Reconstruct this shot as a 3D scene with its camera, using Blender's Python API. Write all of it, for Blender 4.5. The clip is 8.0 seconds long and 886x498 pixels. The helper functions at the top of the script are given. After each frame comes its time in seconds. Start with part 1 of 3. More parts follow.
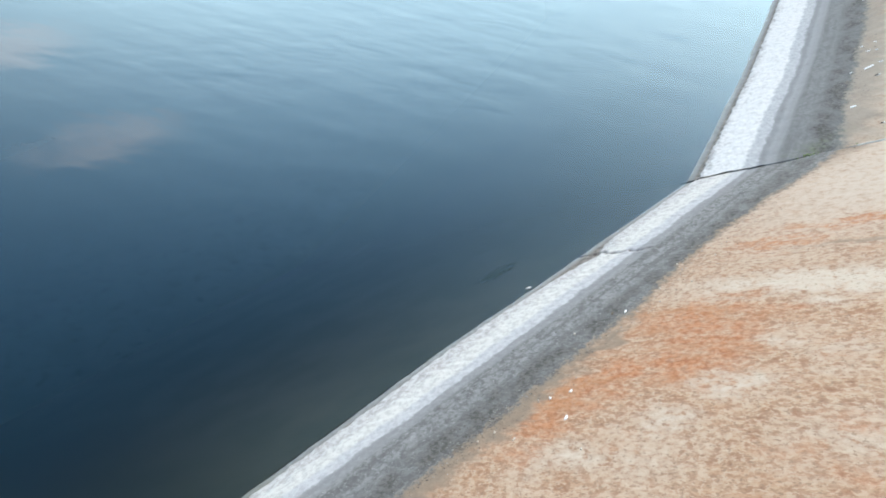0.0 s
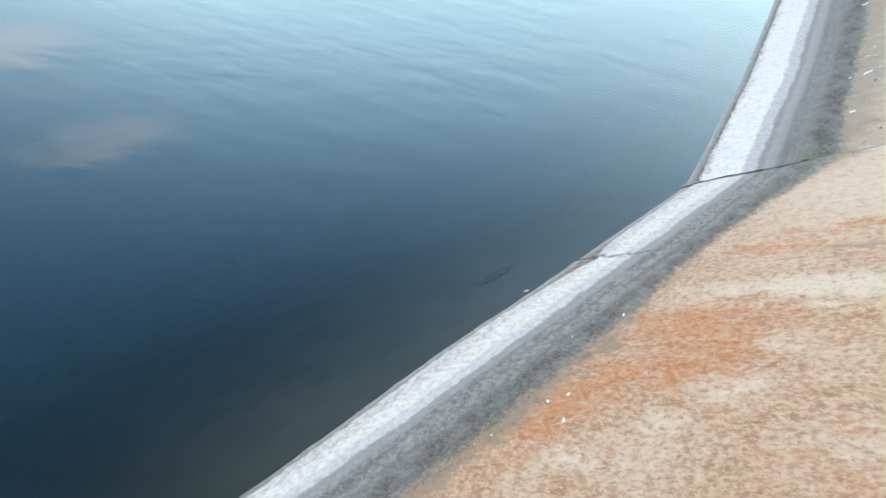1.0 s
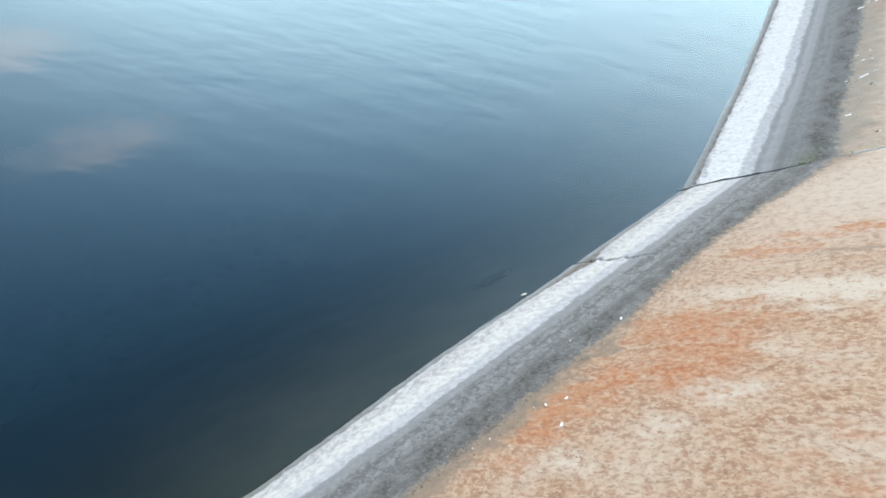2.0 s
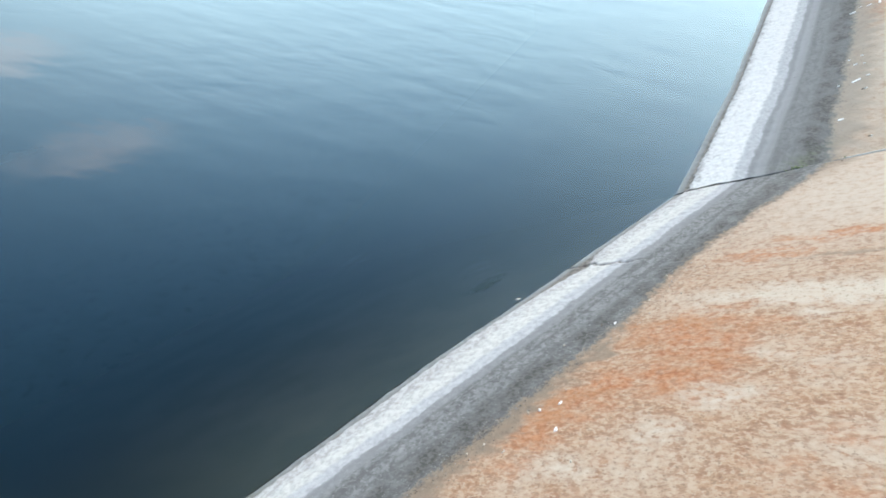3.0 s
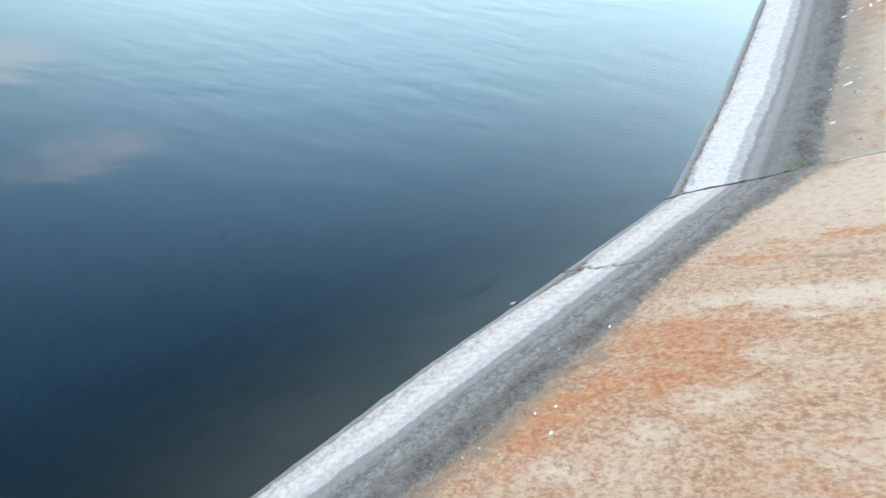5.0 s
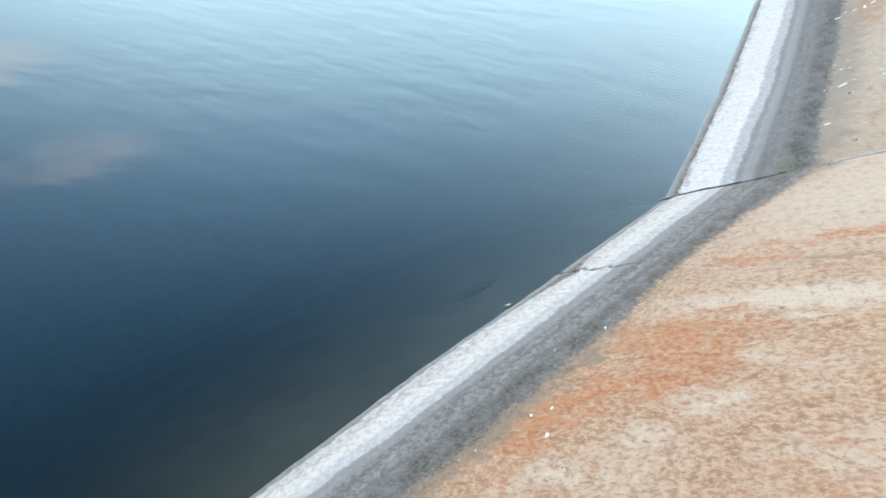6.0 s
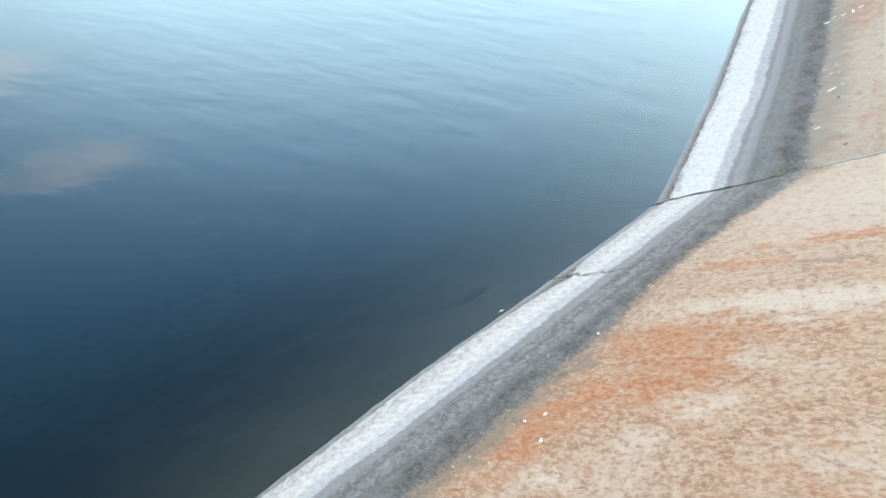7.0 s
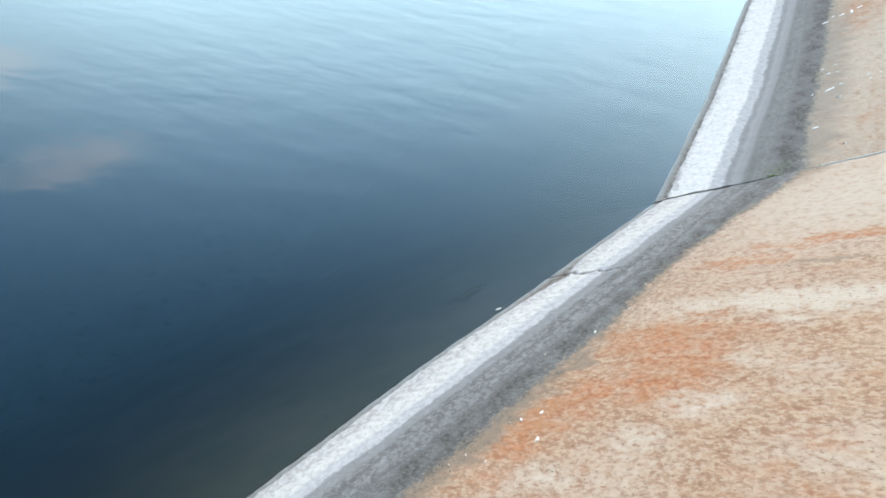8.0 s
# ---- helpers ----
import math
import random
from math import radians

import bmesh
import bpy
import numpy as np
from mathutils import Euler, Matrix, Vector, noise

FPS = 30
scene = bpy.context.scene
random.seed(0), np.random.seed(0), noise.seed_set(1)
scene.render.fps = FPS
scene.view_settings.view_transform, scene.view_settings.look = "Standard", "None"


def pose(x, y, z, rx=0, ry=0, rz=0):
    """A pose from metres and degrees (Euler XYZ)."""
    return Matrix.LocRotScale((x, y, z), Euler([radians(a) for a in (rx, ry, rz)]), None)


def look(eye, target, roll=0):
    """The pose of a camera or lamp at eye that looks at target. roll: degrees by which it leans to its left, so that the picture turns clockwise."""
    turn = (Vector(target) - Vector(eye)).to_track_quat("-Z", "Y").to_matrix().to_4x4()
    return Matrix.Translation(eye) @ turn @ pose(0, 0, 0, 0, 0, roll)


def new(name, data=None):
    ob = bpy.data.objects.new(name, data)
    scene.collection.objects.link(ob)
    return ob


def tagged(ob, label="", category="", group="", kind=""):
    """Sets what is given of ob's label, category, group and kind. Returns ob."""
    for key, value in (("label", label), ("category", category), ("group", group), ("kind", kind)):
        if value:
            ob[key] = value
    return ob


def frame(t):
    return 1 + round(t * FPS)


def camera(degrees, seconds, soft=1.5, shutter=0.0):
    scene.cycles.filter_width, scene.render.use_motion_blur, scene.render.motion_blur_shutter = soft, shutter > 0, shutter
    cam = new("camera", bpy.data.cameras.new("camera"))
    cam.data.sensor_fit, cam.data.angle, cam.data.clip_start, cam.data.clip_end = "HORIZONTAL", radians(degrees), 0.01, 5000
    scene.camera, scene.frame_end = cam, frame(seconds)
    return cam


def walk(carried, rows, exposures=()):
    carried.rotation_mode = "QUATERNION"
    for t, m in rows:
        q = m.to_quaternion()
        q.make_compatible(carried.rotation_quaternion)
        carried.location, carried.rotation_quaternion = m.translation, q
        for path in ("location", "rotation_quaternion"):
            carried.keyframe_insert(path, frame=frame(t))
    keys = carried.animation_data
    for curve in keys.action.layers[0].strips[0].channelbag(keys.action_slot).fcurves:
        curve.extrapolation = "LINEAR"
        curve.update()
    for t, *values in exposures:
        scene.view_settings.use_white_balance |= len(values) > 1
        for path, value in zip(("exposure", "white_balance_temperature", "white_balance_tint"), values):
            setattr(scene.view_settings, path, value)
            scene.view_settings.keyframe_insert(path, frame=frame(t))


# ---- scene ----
cam = camera(54.0, 8.0, soft=1.75)
PATH = [
    (0, pose(0.0000, 0.0000, 3.1000, 53.526, -1.988, 1.469)),
    (0.5, pose(0.0011, 0.0080, 3.0927, 53.592, -2.270, 1.513)),
    (1, pose(0.0026, 0.0066, 3.0920, 53.707, -2.352, 1.611)),
    (1.5, pose(-0.0031, 0.0045, 3.0968, 53.805, -2.339, 1.536)),
    (3, pose(0.0001, 0.0064, 3.0978, 54.247, -2.525, 1.028)),
    (3.5, pose(-0.0002, 0.0088, 3.0936, 54.405, -2.488, 0.923)),
    (4, pose(0.0009, 0.0062, 3.0973, 54.494, -2.602, 0.892)),
    (4.5, pose(0.0006, 0.0011, 3.1007, 54.545, -2.541, 0.751)),
    (6, pose(-0.0019, 0.0079, 3.0973, 54.680, -2.637, 0.256)),
    (6.5, pose(-0.0054, 0.0001, 3.1062, 54.969, -2.601, -0.015)),
    (7, pose(0.0028, 0.0017, 3.1073, 55.095, -2.482, -0.345)),
    (7.5, pose(0.0044, 0.0065, 3.1018, 55.093, -2.656, -0.383)),
    (8, pose(0.0024, 0.0070, 3.0995, 54.980, -2.844, -0.326)),
]
walk(cam, PATH, exposures=[(0.0, 0.82, 7300, 10), (8.0, 0.85, 7300, 10)])

# ---- light: hazy morning sky, brightest low down across the water ----
SUN_EL, SUN_AZ = 40.0, 36.0  # degrees; azimuth clockwise from +y
world = bpy.data.worlds.new("hazy_sky")
scene.world = world
world.use_nodes = True
wt = world.node_tree
for nd in list(wt.nodes):
    wt.nodes.remove(nd)


def wnode(kind, **props):
    nd = wt.nodes.new(kind)
    for key, value in props.items():
        setattr(nd, key, value)
    return nd


sky = wnode("ShaderNodeTexSky", sky_type="NISHITA", sun_disc=False, altitude=200.0,
            air_density=1.0, dust_density=0.5, ozone_density=6.0)
sky.sun_elevation, sky.sun_rotation = radians(SUN_EL), radians(SUN_AZ)
wcoord = wnode("ShaderNodeTexCoord")
wcloud = wnode("ShaderNodeTexNoise")
wcloud.inputs["Scale"].default_value = 5.5
wcloud.inputs["Detail"].default_value = 5.0
wcloud.inputs["Roughness"].default_value = 0.55
wflat = wnode("ShaderNodeMapping")
wflat.inputs["Scale"].default_value = (1, 1, 3)
wt.links.new(wcoord.outputs["Generated"], wflat.inputs["Vector"])
wt.links.new(wflat.outputs[0], wcloud.inputs["Vector"])
CLOUDS = [(-31.0, 21.8, 6.5, 0.42), (-25.2, 28.0, 6.0, 0.5), (150.0, 35.0, 25.0, 0.8), (-110.0, 40.0, 22.0, 0.8), (85.0, 48.0, 18.0, 0.8)]  # azimuth, height, half width, thickness
total = None
for az, el, half, thickness in CLOUDS:
    away = wnode("ShaderNodeVectorMath", operation="SUBTRACT")
    wt.links.new(wcoord.outputs["Generated"], away.inputs[0])
    away.inputs[1].default_value = (math.sin(radians(az)) * math.cos(radians(el)),
                                    math.cos(radians(az)) * math.cos(radians(el)), math.sin(radians(el)))
    flat = wnode("ShaderNodeVectorMath", operation="MULTIPLY")
    wt.links.new(away.outputs[0], flat.inputs[0])
    flat.inputs[1].default_value = (1, 1, 4.5)
    far = wnode("ShaderNodeVectorMath", operation="LENGTH")
    wt.links.new(flat.outputs[0], far.inputs[0])
    edge = wnode("ShaderNodeMapRange", interpolation_type="SMOOTHSTEP")
    for key, value in (("From Min", radians(half * 1.15)), ("From Max", radians(half * 0.45)), ("To Max", thickness)):
        edge.inputs[key].default_value = value
    wt.links.new(far.outputs["Value"], edge.inputs["Value"])
    if total is None:
        total = edge.outputs[0]
    else:
        mx = wnode("ShaderNodeMath", operation="MAXIMUM")
        wt.links.new(total, mx.inputs[0])
        wt.links.new(edge.outputs[0], mx.inputs[1])
        total = mx.outputs[0]
# bright haze that thins out with height
wsep = wnode("ShaderNodeSeparateXYZ")
wt.links.new(wcoord.outputs["Generated"], wsep.inputs[0])
thin = wnode("ShaderNodeMapRange", interpolation_type="SMOOTHSTEP")
for key, value in (("From Min", 0.27), ("From Max", 0.78), ("To Min", 1.0), ("To Max", 0.0)):
    thin.inputs[key].default_value = value
wt.links.new(wsep.outputs["Z"], thin.inputs["Value"])
thick = wnode("ShaderNodeMath", operation="POWER")
thick.inputs[1].default_value = 1.0
wt.links.new(thin.outputs[0], thick.inputs[0])
toward_sun = wnode("ShaderNodeVectorMath", operation="DOT_PRODUCT")
wt.links.new(wcoord.outputs["Generated"], toward_sun.inputs[0])
toward_sun.inputs[1].default_value = (math.sin(radians(SUN_AZ)), math.cos(radians(SUN_AZ)), 0)
glow = wnode("ShaderNodeMapRange", interpolation_type="SMOOTHSTEP")
for key, value in (("From Min", 0.15), ("From Max", 0.70), ("To Min", 0.28), ("To Max", 1.15)):
    glow.inputs[key].default_value = value
wt.links.new(toward_sun.outputs["Value"], glow.inputs["Value"])
lit = wnode("ShaderNodeMath", operation="MULTIPLY")
wt.links.new(thick.outputs[0], lit.inputs[0])
wt.links.new(glow.outputs[0], lit.inputs[1])
haze = wnode("ShaderNodeMixRGB", blend_type="ADD")
tone = wnode("ShaderNodeMixRGB")
tone.inputs["Color1"].default_value = (5.0, 15.5, 29.0, 1)
tone.inputs["Color2"].default_value = (14.8, 22.6, 26.8, 1)
wt.links.new(thin.outputs[0], tone.inputs["Fac"])
wt.links.new(tone.outputs[0], haze.inputs["Color2"])
wt.links.new(lit.outputs[0], haze.inputs["Fac"])
wt.links.new(sky.outputs[0], haze.inputs["Color1"])
cut = wnode("ShaderNodeMapRange", interpolation_type="SMOOTHSTEP")
cut.inputs["From Min"].default_value, cut.inputs["From Max"].default_value = 0.32, 0.56
wt.links.new(wcloud.outputs["Fac"], cut.inputs["Value"])
cloudy = wnode("ShaderNodeMath", operation="MULTIPLY")
wt.links.new(total, cloudy.inputs[0])
wt.links.new(cut.outputs[0], cloudy.inputs[1])
cmix = wnode("ShaderNodeMixRGB")
cmix.inputs["Color2"].default_value = (31.0, 28.5, 29.0, 1)
wfaint = wnode("ShaderNodeMath", operation="MULTIPLY")
wfaint.inputs[1].default_value = 0.5
wt.links.new(cloudy.outputs[0], wfaint.inputs[0])
wt.links.new(wfaint.outputs[0], cmix.inputs["Fac"])
wt.links.new(haze.outputs[0], cmix.inputs["Color1"])
wbg = wnode("ShaderNodeBackground")
wbg.inputs["Strength"].default_value = 0.12
wt.links.new(cmix.outputs[0], wbg.inputs["Color"])
wout = wnode("ShaderNodeOutputWorld")
wt.links.new(wbg.outputs[0], wout.inputs["Surface"])

sun = new("sun", bpy.data.lights.new("sun", "SUN"))
sun.data.energy, sun.data.angle, sun.data.color = 2.35, radians(16), (1.0, 0.82, 0.63)
toward = Vector((math.sin(radians(SUN_AZ)) * math.cos(radians(SUN_EL)),
                 math.cos(radians(SUN_AZ)) * math.cos(radians(SUN_EL)), math.sin(radians(SUN_EL))))
sun.matrix_world = look(toward * 50, (0, 0, 0))


# ---- materials ----
class Mat:
    """A small builder of node materials."""

    def __init__(self, name):
        self.m = bpy.data.materials.new(name)
        self.m.use_nodes = True
        self.t = self.m.node_tree
        for nd in list(self.t.nodes):
            self.t.nodes.remove(nd)
        self.out = self.t.nodes.new("ShaderNodeOutputMaterial")

    def n(self, kind, ins=None, **props):
        nd = self.t.nodes.new(kind)
        for key, value in props.items():
            setattr(nd, key, value)
        for key, value in (ins or {}).items():
            self.put(nd.inputs[key], value)
        return nd

    def put(self, socket, value):
        if isinstance(value, bpy.types.NodeSocket):
            self.t.links.new(value, socket)
        elif isinstance(value, bpy.types.Node):
            self.t.links.new(value.outputs[0], socket)
        else:
            socket.default_value = (*value, 1) if isinstance(value, tuple) and len(value) == 3 and socket.type == "RGBA" else value

    def math(self, op, a, b=0.0, clamp=False):
        return self.n("ShaderNodeMath", {0: a, 1: b}, operation=op, use_clamp=clamp).outputs[0]

    def noise(self, vec, scale, detail=4.0, rough=0.55, dist=0.0):
        return self.n("ShaderNodeTexNoise", {"Vector": vec, "Scale": scale, "Detail": detail, "Roughness": rough, "Distortion": dist}).outputs["Fac"]

    def step(self, value, lo, hi, a=0.0, b=1.0):
        return self.n("ShaderNodeMapRange", {"Value": value, "From Min": lo, "From Max": hi, "To Min": a, "To Max": b}, interpolation_type="SMOOTHSTEP").outputs[0]

    def mix(self, fac, a, b):
        return self.n("ShaderNodeMixRGB", {"Fac": fac, "Color1": a, "Color2": b}).outputs[0]

    def scaled(self, vec, s, shift=(0, 0, 0)):
        return self.n("ShaderNodeMapping", {"Vector": vec, "Scale": s, "Location": shift}).outputs[0]

    def bump(self, height, strength, distance, normal=None):
        ins = {"Height": height, "Strength": strength, "Distance": distance}
        if normal is not None:
            ins["Normal"] = normal
        return self.n("ShaderNodeBump", ins).outputs[0]

    def finish(self, shader):
        self.t.links.new(shader if isinstance(shader, bpy.types.NodeSocket) else shader.outputs[0], self.out.inputs["Surface"])
        return self.m

    def principled(self, color, rough=0.8, normal=None, spec=0.3):
        ins = {"Base Color": color, "Roughness": rough, "Specular IOR Level": spec}
        if normal is not None:
            ins["Normal"] = normal
        return self.finish(self.n("ShaderNodeBsdfPrincipled", ins))


# stains on the lining: along the waterline from the corner, up the slope, half sizes (metres), strength
RUST = [(-2.13, 1.38, 0.20, 0.22, 1.1), (-2.42, 1.55, 0.20, 0.24, 1.1), (-2.64, 1.27, 0.18, 0.13, 1.15),
        (-2.82, 1.23, 0.16, 0.12, 1.15), (-2.97, 1.22, 0.10, 0.11, 1.1), (-3.16, 1.27, 0.11, 0.10, 0.6),
        (-2.12, 1.66, 0.14, 0.16, 0.65), (-1.33, 1.34, 0.06, 0.24, 1.05), (-1.14, 1.70, 0.06, 0.28, 1.05),
        (-2.60, 2.05, 0.11, 0.14, 0.42), (-2.97, 2.23, 0.06, 0.16, 0.5), (-2.81, 2.34, 0.05, 0.14, 0.5),
        (-3.05, 2.45, 0.08, 0.14, 0.5), (-2.45, 1.65, 0.65, 0.55, 0.36), (2.9, 1.25, 0.6, 0.22, 0.7), (0.7, 1.5, 0.5, 0.2, 0.4), (0.40, 1.43, 0.14, 0.12, 0.5)]
PALE = [(-1.80, 1.85, 0.09, 0.55, 1.3), (-2.00, 1.86, 0.05, 0.10, 0.9), (-2.60, 1.83, 0.06, 0.13, 1.1),
        (-2.28, 1.87, 0.06, 0.10, 0.7), (-2.87, 2.43, 0.13, 0.2, 0.6), (-2.40, 2.12, 0.07, 0.10, 0.6),
        (-3.15, 1.47, 0.09, 0.14, 0.85), (-2.87, 1.69, 0.06, 0.12, 0.9), (-3.07, 1.75, 0.14, 0.16, 0.5),
        (-0.55, 1.7, 0.5, 0.5, 0.35), (1.6, 1.4, 1.6, 0.35, 0.9)]
SOOT = [(0.25, 1.03, 0.3, 0.15, 0.8), (1.1, 1.05, 0.8, 0.14, 0.75), (2.3, 1.03, 0.9, 0.13, 0.7), (-2.95, 0.99, 0.38, 0.10, 1.0),
        (-3.5, 1.02, 0.25, 0.10, 0.9), (-2.35, 1.04, 0.18, 0.06, 0.8), (-1.41, 1.78, 0.025, 0.18, 0.6), (-1.43, 1.55, 0.025, 0.12, 0.45)]
MOSS = [(0.02, 0.84, 0.07, 0.09, 1.0), (0.10, 1.0, 0.05, 0.05, 0.5)]


def lining_material():
    k = Mat("stained_concrete")
    uv = k.n("ShaderNodeUVMap", uv_map="UVMap").outputs[0]
    sep = k.n("ShaderNodeSeparateXYZ", {0: uv})
    u, v = sep.outputs[0], sep.outputs[1]
    crust = k.n("ShaderNodeAttribute", attribute_name="crust").outputs["Fac"]
    beyond = k.n("ShaderNodeAttribute", attribute_name="beyond_joint").outputs["Fac"]
    # the surface was drawn off slantwise, so its grain runs askew to the slope
    grain = k.n("ShaderNodeCombineXYZ", {0: k.math("ADD", u, k.math("MULTIPLY", v, k.step(beyond, 0.0, 1.0, -0.12, 0.78))),
                                         1: k.math("ADD", v, k.math("MULTIPLY", k.math("MULTIPLY", k.math("SUBTRACT", 1.0, beyond), u), 0.62))}).outputs[0]
    big = k.noise(uv, 1.3, 3)
    mid = k.noise(grain, 6.0, 4)
    fine = k.noise(grain, 24.0, 4, 0.6)
    grit = k.noise(uv, 110.0, 3, 0.6)
    streak = k.noise(k.scaled(grain, (8.0, 2.6, 1)), 1.0, 4, 0.6)
    run = k.noise(k.scaled(uv, (1.2, 14.0, 1)), 1.0, 3, 0.5)
    speck = k.noise(k.scaled(grain, (22.0, 17.0, 1), (3, 7, 0)), 1.0, 5, 0.66, 0.3)
    speck2 = k.noise(k.scaled(grain, (44.0, 30.0, 1), (11, 2, 0)), 1.0, 4, 0.62, 0.3)
    dots = k.noise(k.scaled(grain, (58.0, 42.0, 1), (5, 19, 0)), 1.0, 3, 0.62)
    blotch = k.noise(k.scaled(grain, (5.5, 3.2, 1), (21, 5, 0)), 1.0, 5, 0.62, 0.4)
    # the belts lie a little higher on the far side of the joint
    level = k.math("SUBTRACT", v, k.math("MULTIPLY", beyond, 0.05))

    def wobble(a, b, c, base=level):
        w = k.math("MULTIPLY", k.math("SUBTRACT", mid, 0.5), a)
        w = k.math("ADD", w, k.math("MULTIPLY", k.math("SUBTRACT", fine, 0.5), b))
        w = k.math("ADD", w, k.math("MULTIPLY", k.math("SUBTRACT", big, 0.5), c))
        return k.math("ADD", base, w)

    def blob(wu, wv, bu, bv, ru, rv, power):
        a = k.math("DIVIDE", k.math("SUBTRACT", wu, bu), ru)
        b = k.math("DIVIDE", k.math("SUBTRACT", wv, bv), rv)
        r2 = k.math("ADD", k.math("MULTIPLY", a, a), k.math("MULTIPLY", b, b))
        return k.math("MULTIPLY", k.math("POWER", 2.718, k.math("MULTIPLY", r2, -0.6)), power)

    def blobs(items):
        wu = k.math("ADD", u, k.math("MULTIPLY", k.math("SUBTRACT", blotch, 0.5), 0.38))
        wv = k.math("ADD", v, k.math("MULTIPLY", k.math("SUBTRACT", streak, 0.5), 0.42))
        got = None
        for item in items:
            e = blob(wu, wv, *item)
            got = e if got is None else k.math("MAXIMUM", got, e)
        return got

    # upper slope: pale mottled concrete, rust runs, bleached patches
    tan = k.mix(k.step(speck, 0.41, 0.57), (0.232, 0.121, 0.069), (0.352, 0.223, 0.141))
    tan = k.mix(k.math("MULTIPLY", k.step(blotch, 0.42, 0.62), 0.55), tan, (0.385, 0.267, 0.184))
    tan = k.mix(k.math("MULTIPLY", k.step(speck2, 0.50, 0.58), 0.65), tan, (0.42, 0.312, 0.225))
    tan = k.mix(k.math("MULTIPLY", k.step(speck2, 0.45, 0.38), 0.6), tan, (0.20, 0.106, 0.061))
    tan = k.mix(k.math("MULTIPLY", k.step(streak, 0.50, 0.70), 0.4), tan, (0.325, 0.154, 0.076))
    tan = k.mix(k.math("MULTIPLY", k.step(dots, 0.57, 0.63), 0.6), tan, (0.175, 0.110, 0.073))
    pale = k.math("MULTIPLY", blobs(PALE), k.step(speck, 0.30, 0.50), clamp=True)
    tan = k.mix(k.math("MULTIPLY", pale, 0.9), tan, k.mix(k.step(dots, 0.58, 0.64), (0.44, 0.370, 0.298), (0.27, 0.211, 0.158)))
    # paler and greyer towards the joint and past it
    washed = blob(u, v, -0.45, 1.6, 0.65, 0.7, 0.95)
    tan = k.mix(k.math("MULTIPLY", k.math("MULTIPLY", washed, k.math("SUBTRACT", 1.0, beyond)), k.step(speck, 0.36, 0.56, 0.5, 1.0)), tan, (0.41, 0.33, 0.265))
    tan = k.mix(k.math("MULTIPLY", beyond, k.step(mid, 0.35, 0.65, 0.15, 0.7)), tan, (0.375, 0.305, 0.24))
    stain = k.math("MULTIPLY", blobs(RUST), k.step(k.noise(k.scaled(uv, (9.0, 5.0, 1), (17, 3, 0)), 1.0, 5, 0.65), 0.32, 0.62, 0.45, 1.15))
    rust = k.math("MULTIPLY", stain, k.step(speck, 0.62, 0.42), clamp=True)
    rust = k.math("ADD", k.math("MULTIPLY", rust, 0.55), k.math("MULTIPLY", k.step(stain, 0.2, 0.85), 0.45), clamp=True)
    rustc = k.mix(k.step(speck2, 0.38, 0.62), (0.280, 0.104, 0.044), (0.385, 0.175, 0.086))
    rustc = k.mix(k.math("MULTIPLY", k.step(streak, 0.45, 0.65), 0.4), rustc, (0.31, 0.149, 0.067))
    tan = k.mix(rust, tan, rustc)
    dirt = k.mix(fine, (0.140, 0.103, 0.075), (0.241, 0.175, 0.125))
    dirt = k.mix(k.math("MULTIPLY", beyond, 0.65), dirt, k.mix(mid, (0.22, 0.19, 0.16), (0.30, 0.26, 0.215)))
    tan = k.mix(k.math("MULTIPLY", k.step(blobs(SOOT), 0.12, 0.7), 0.8), tan, dirt)
    # algae-grey belt
    flecked = k.math("SUBTRACT", 0.5, k.math("MULTIPLY", beyond, 0.34))
    grey = k.mix(k.step(fine, 0.38, 0.62), (0.105, 0.101, 0.099), (0.175, 0.172, 0.171))
    grey = k.mix(k.math("MULTIPLY", k.step(mid, 0.50, 0.68), 0.5), grey, (0.205, 0.20, 0.198))
    grey = k.mix(k.math("MULTIPLY", k.step(run, 0.46, 0.64), 0.7), grey, (0.085, 0.081, 0.079))
    grey = k.mix(k.math("MULTIPLY", k.step(speck, 0.56, 0.66), flecked), grey, (0.235, 0.23, 0.225))
    grey = k.mix(k.math("MULTIPLY", k.step(speck2, 0.55, 0.66), flecked), grey, (0.070, 0.066, 0.062))
    grey = k.mix(k.math("MULTIPLY", k.step(dots, 0.57, 0.66), flecked), grey, (0.29, 0.285, 0.28))
    grey = k.mix(k.math("MULTIPLY", beyond, 0.5), grey, (0.150, 0.148, 0.146))
    # darkest just under the dirt line
    low = k.math("ABSOLUTE", k.math("SUBTRACT", wobble(0.14, 0.10, 0.16), 0.85))
    grey = k.mix(k.math("MULTIPLY", k.step(low, 0.15, 0.03), k.step(mid, 0.38, 0.56, 0.3, 1.0)), grey, k.mix(k.step(speck2, 0.4, 0.6), (0.050, 0.047, 0.043), (0.105, 0.098, 0.09)))
    # two paler rims left by older water levels
    grey = k.mix(k.step(wobble(0.05, 0.04, 0.05), 0.50, 0.545, 0.55, 0.0), grey, (0.235, 0.235, 0.24))
    rim_line = k.math("ABSOLUTE", k.math("SUBTRACT", wobble(0.03, 0.03, 0.03), 0.53))
    grey = k.mix(k.math("MULTIPLY", k.step(rim_line, 0.06, 0.02), k.math("MULTIPLY", beyond, 0.6)), grey, (0.265, 0.265, 0.265))
    # where the bare concrete begins: lower between the crack and the joint
    top = k.math("ADD", v, k.math("MULTIPLY", k.math("SUBTRACT", 1.0, beyond), blob(u, 0.0, -1.15, 0.0, 0.55, 1.0, 0.085)))
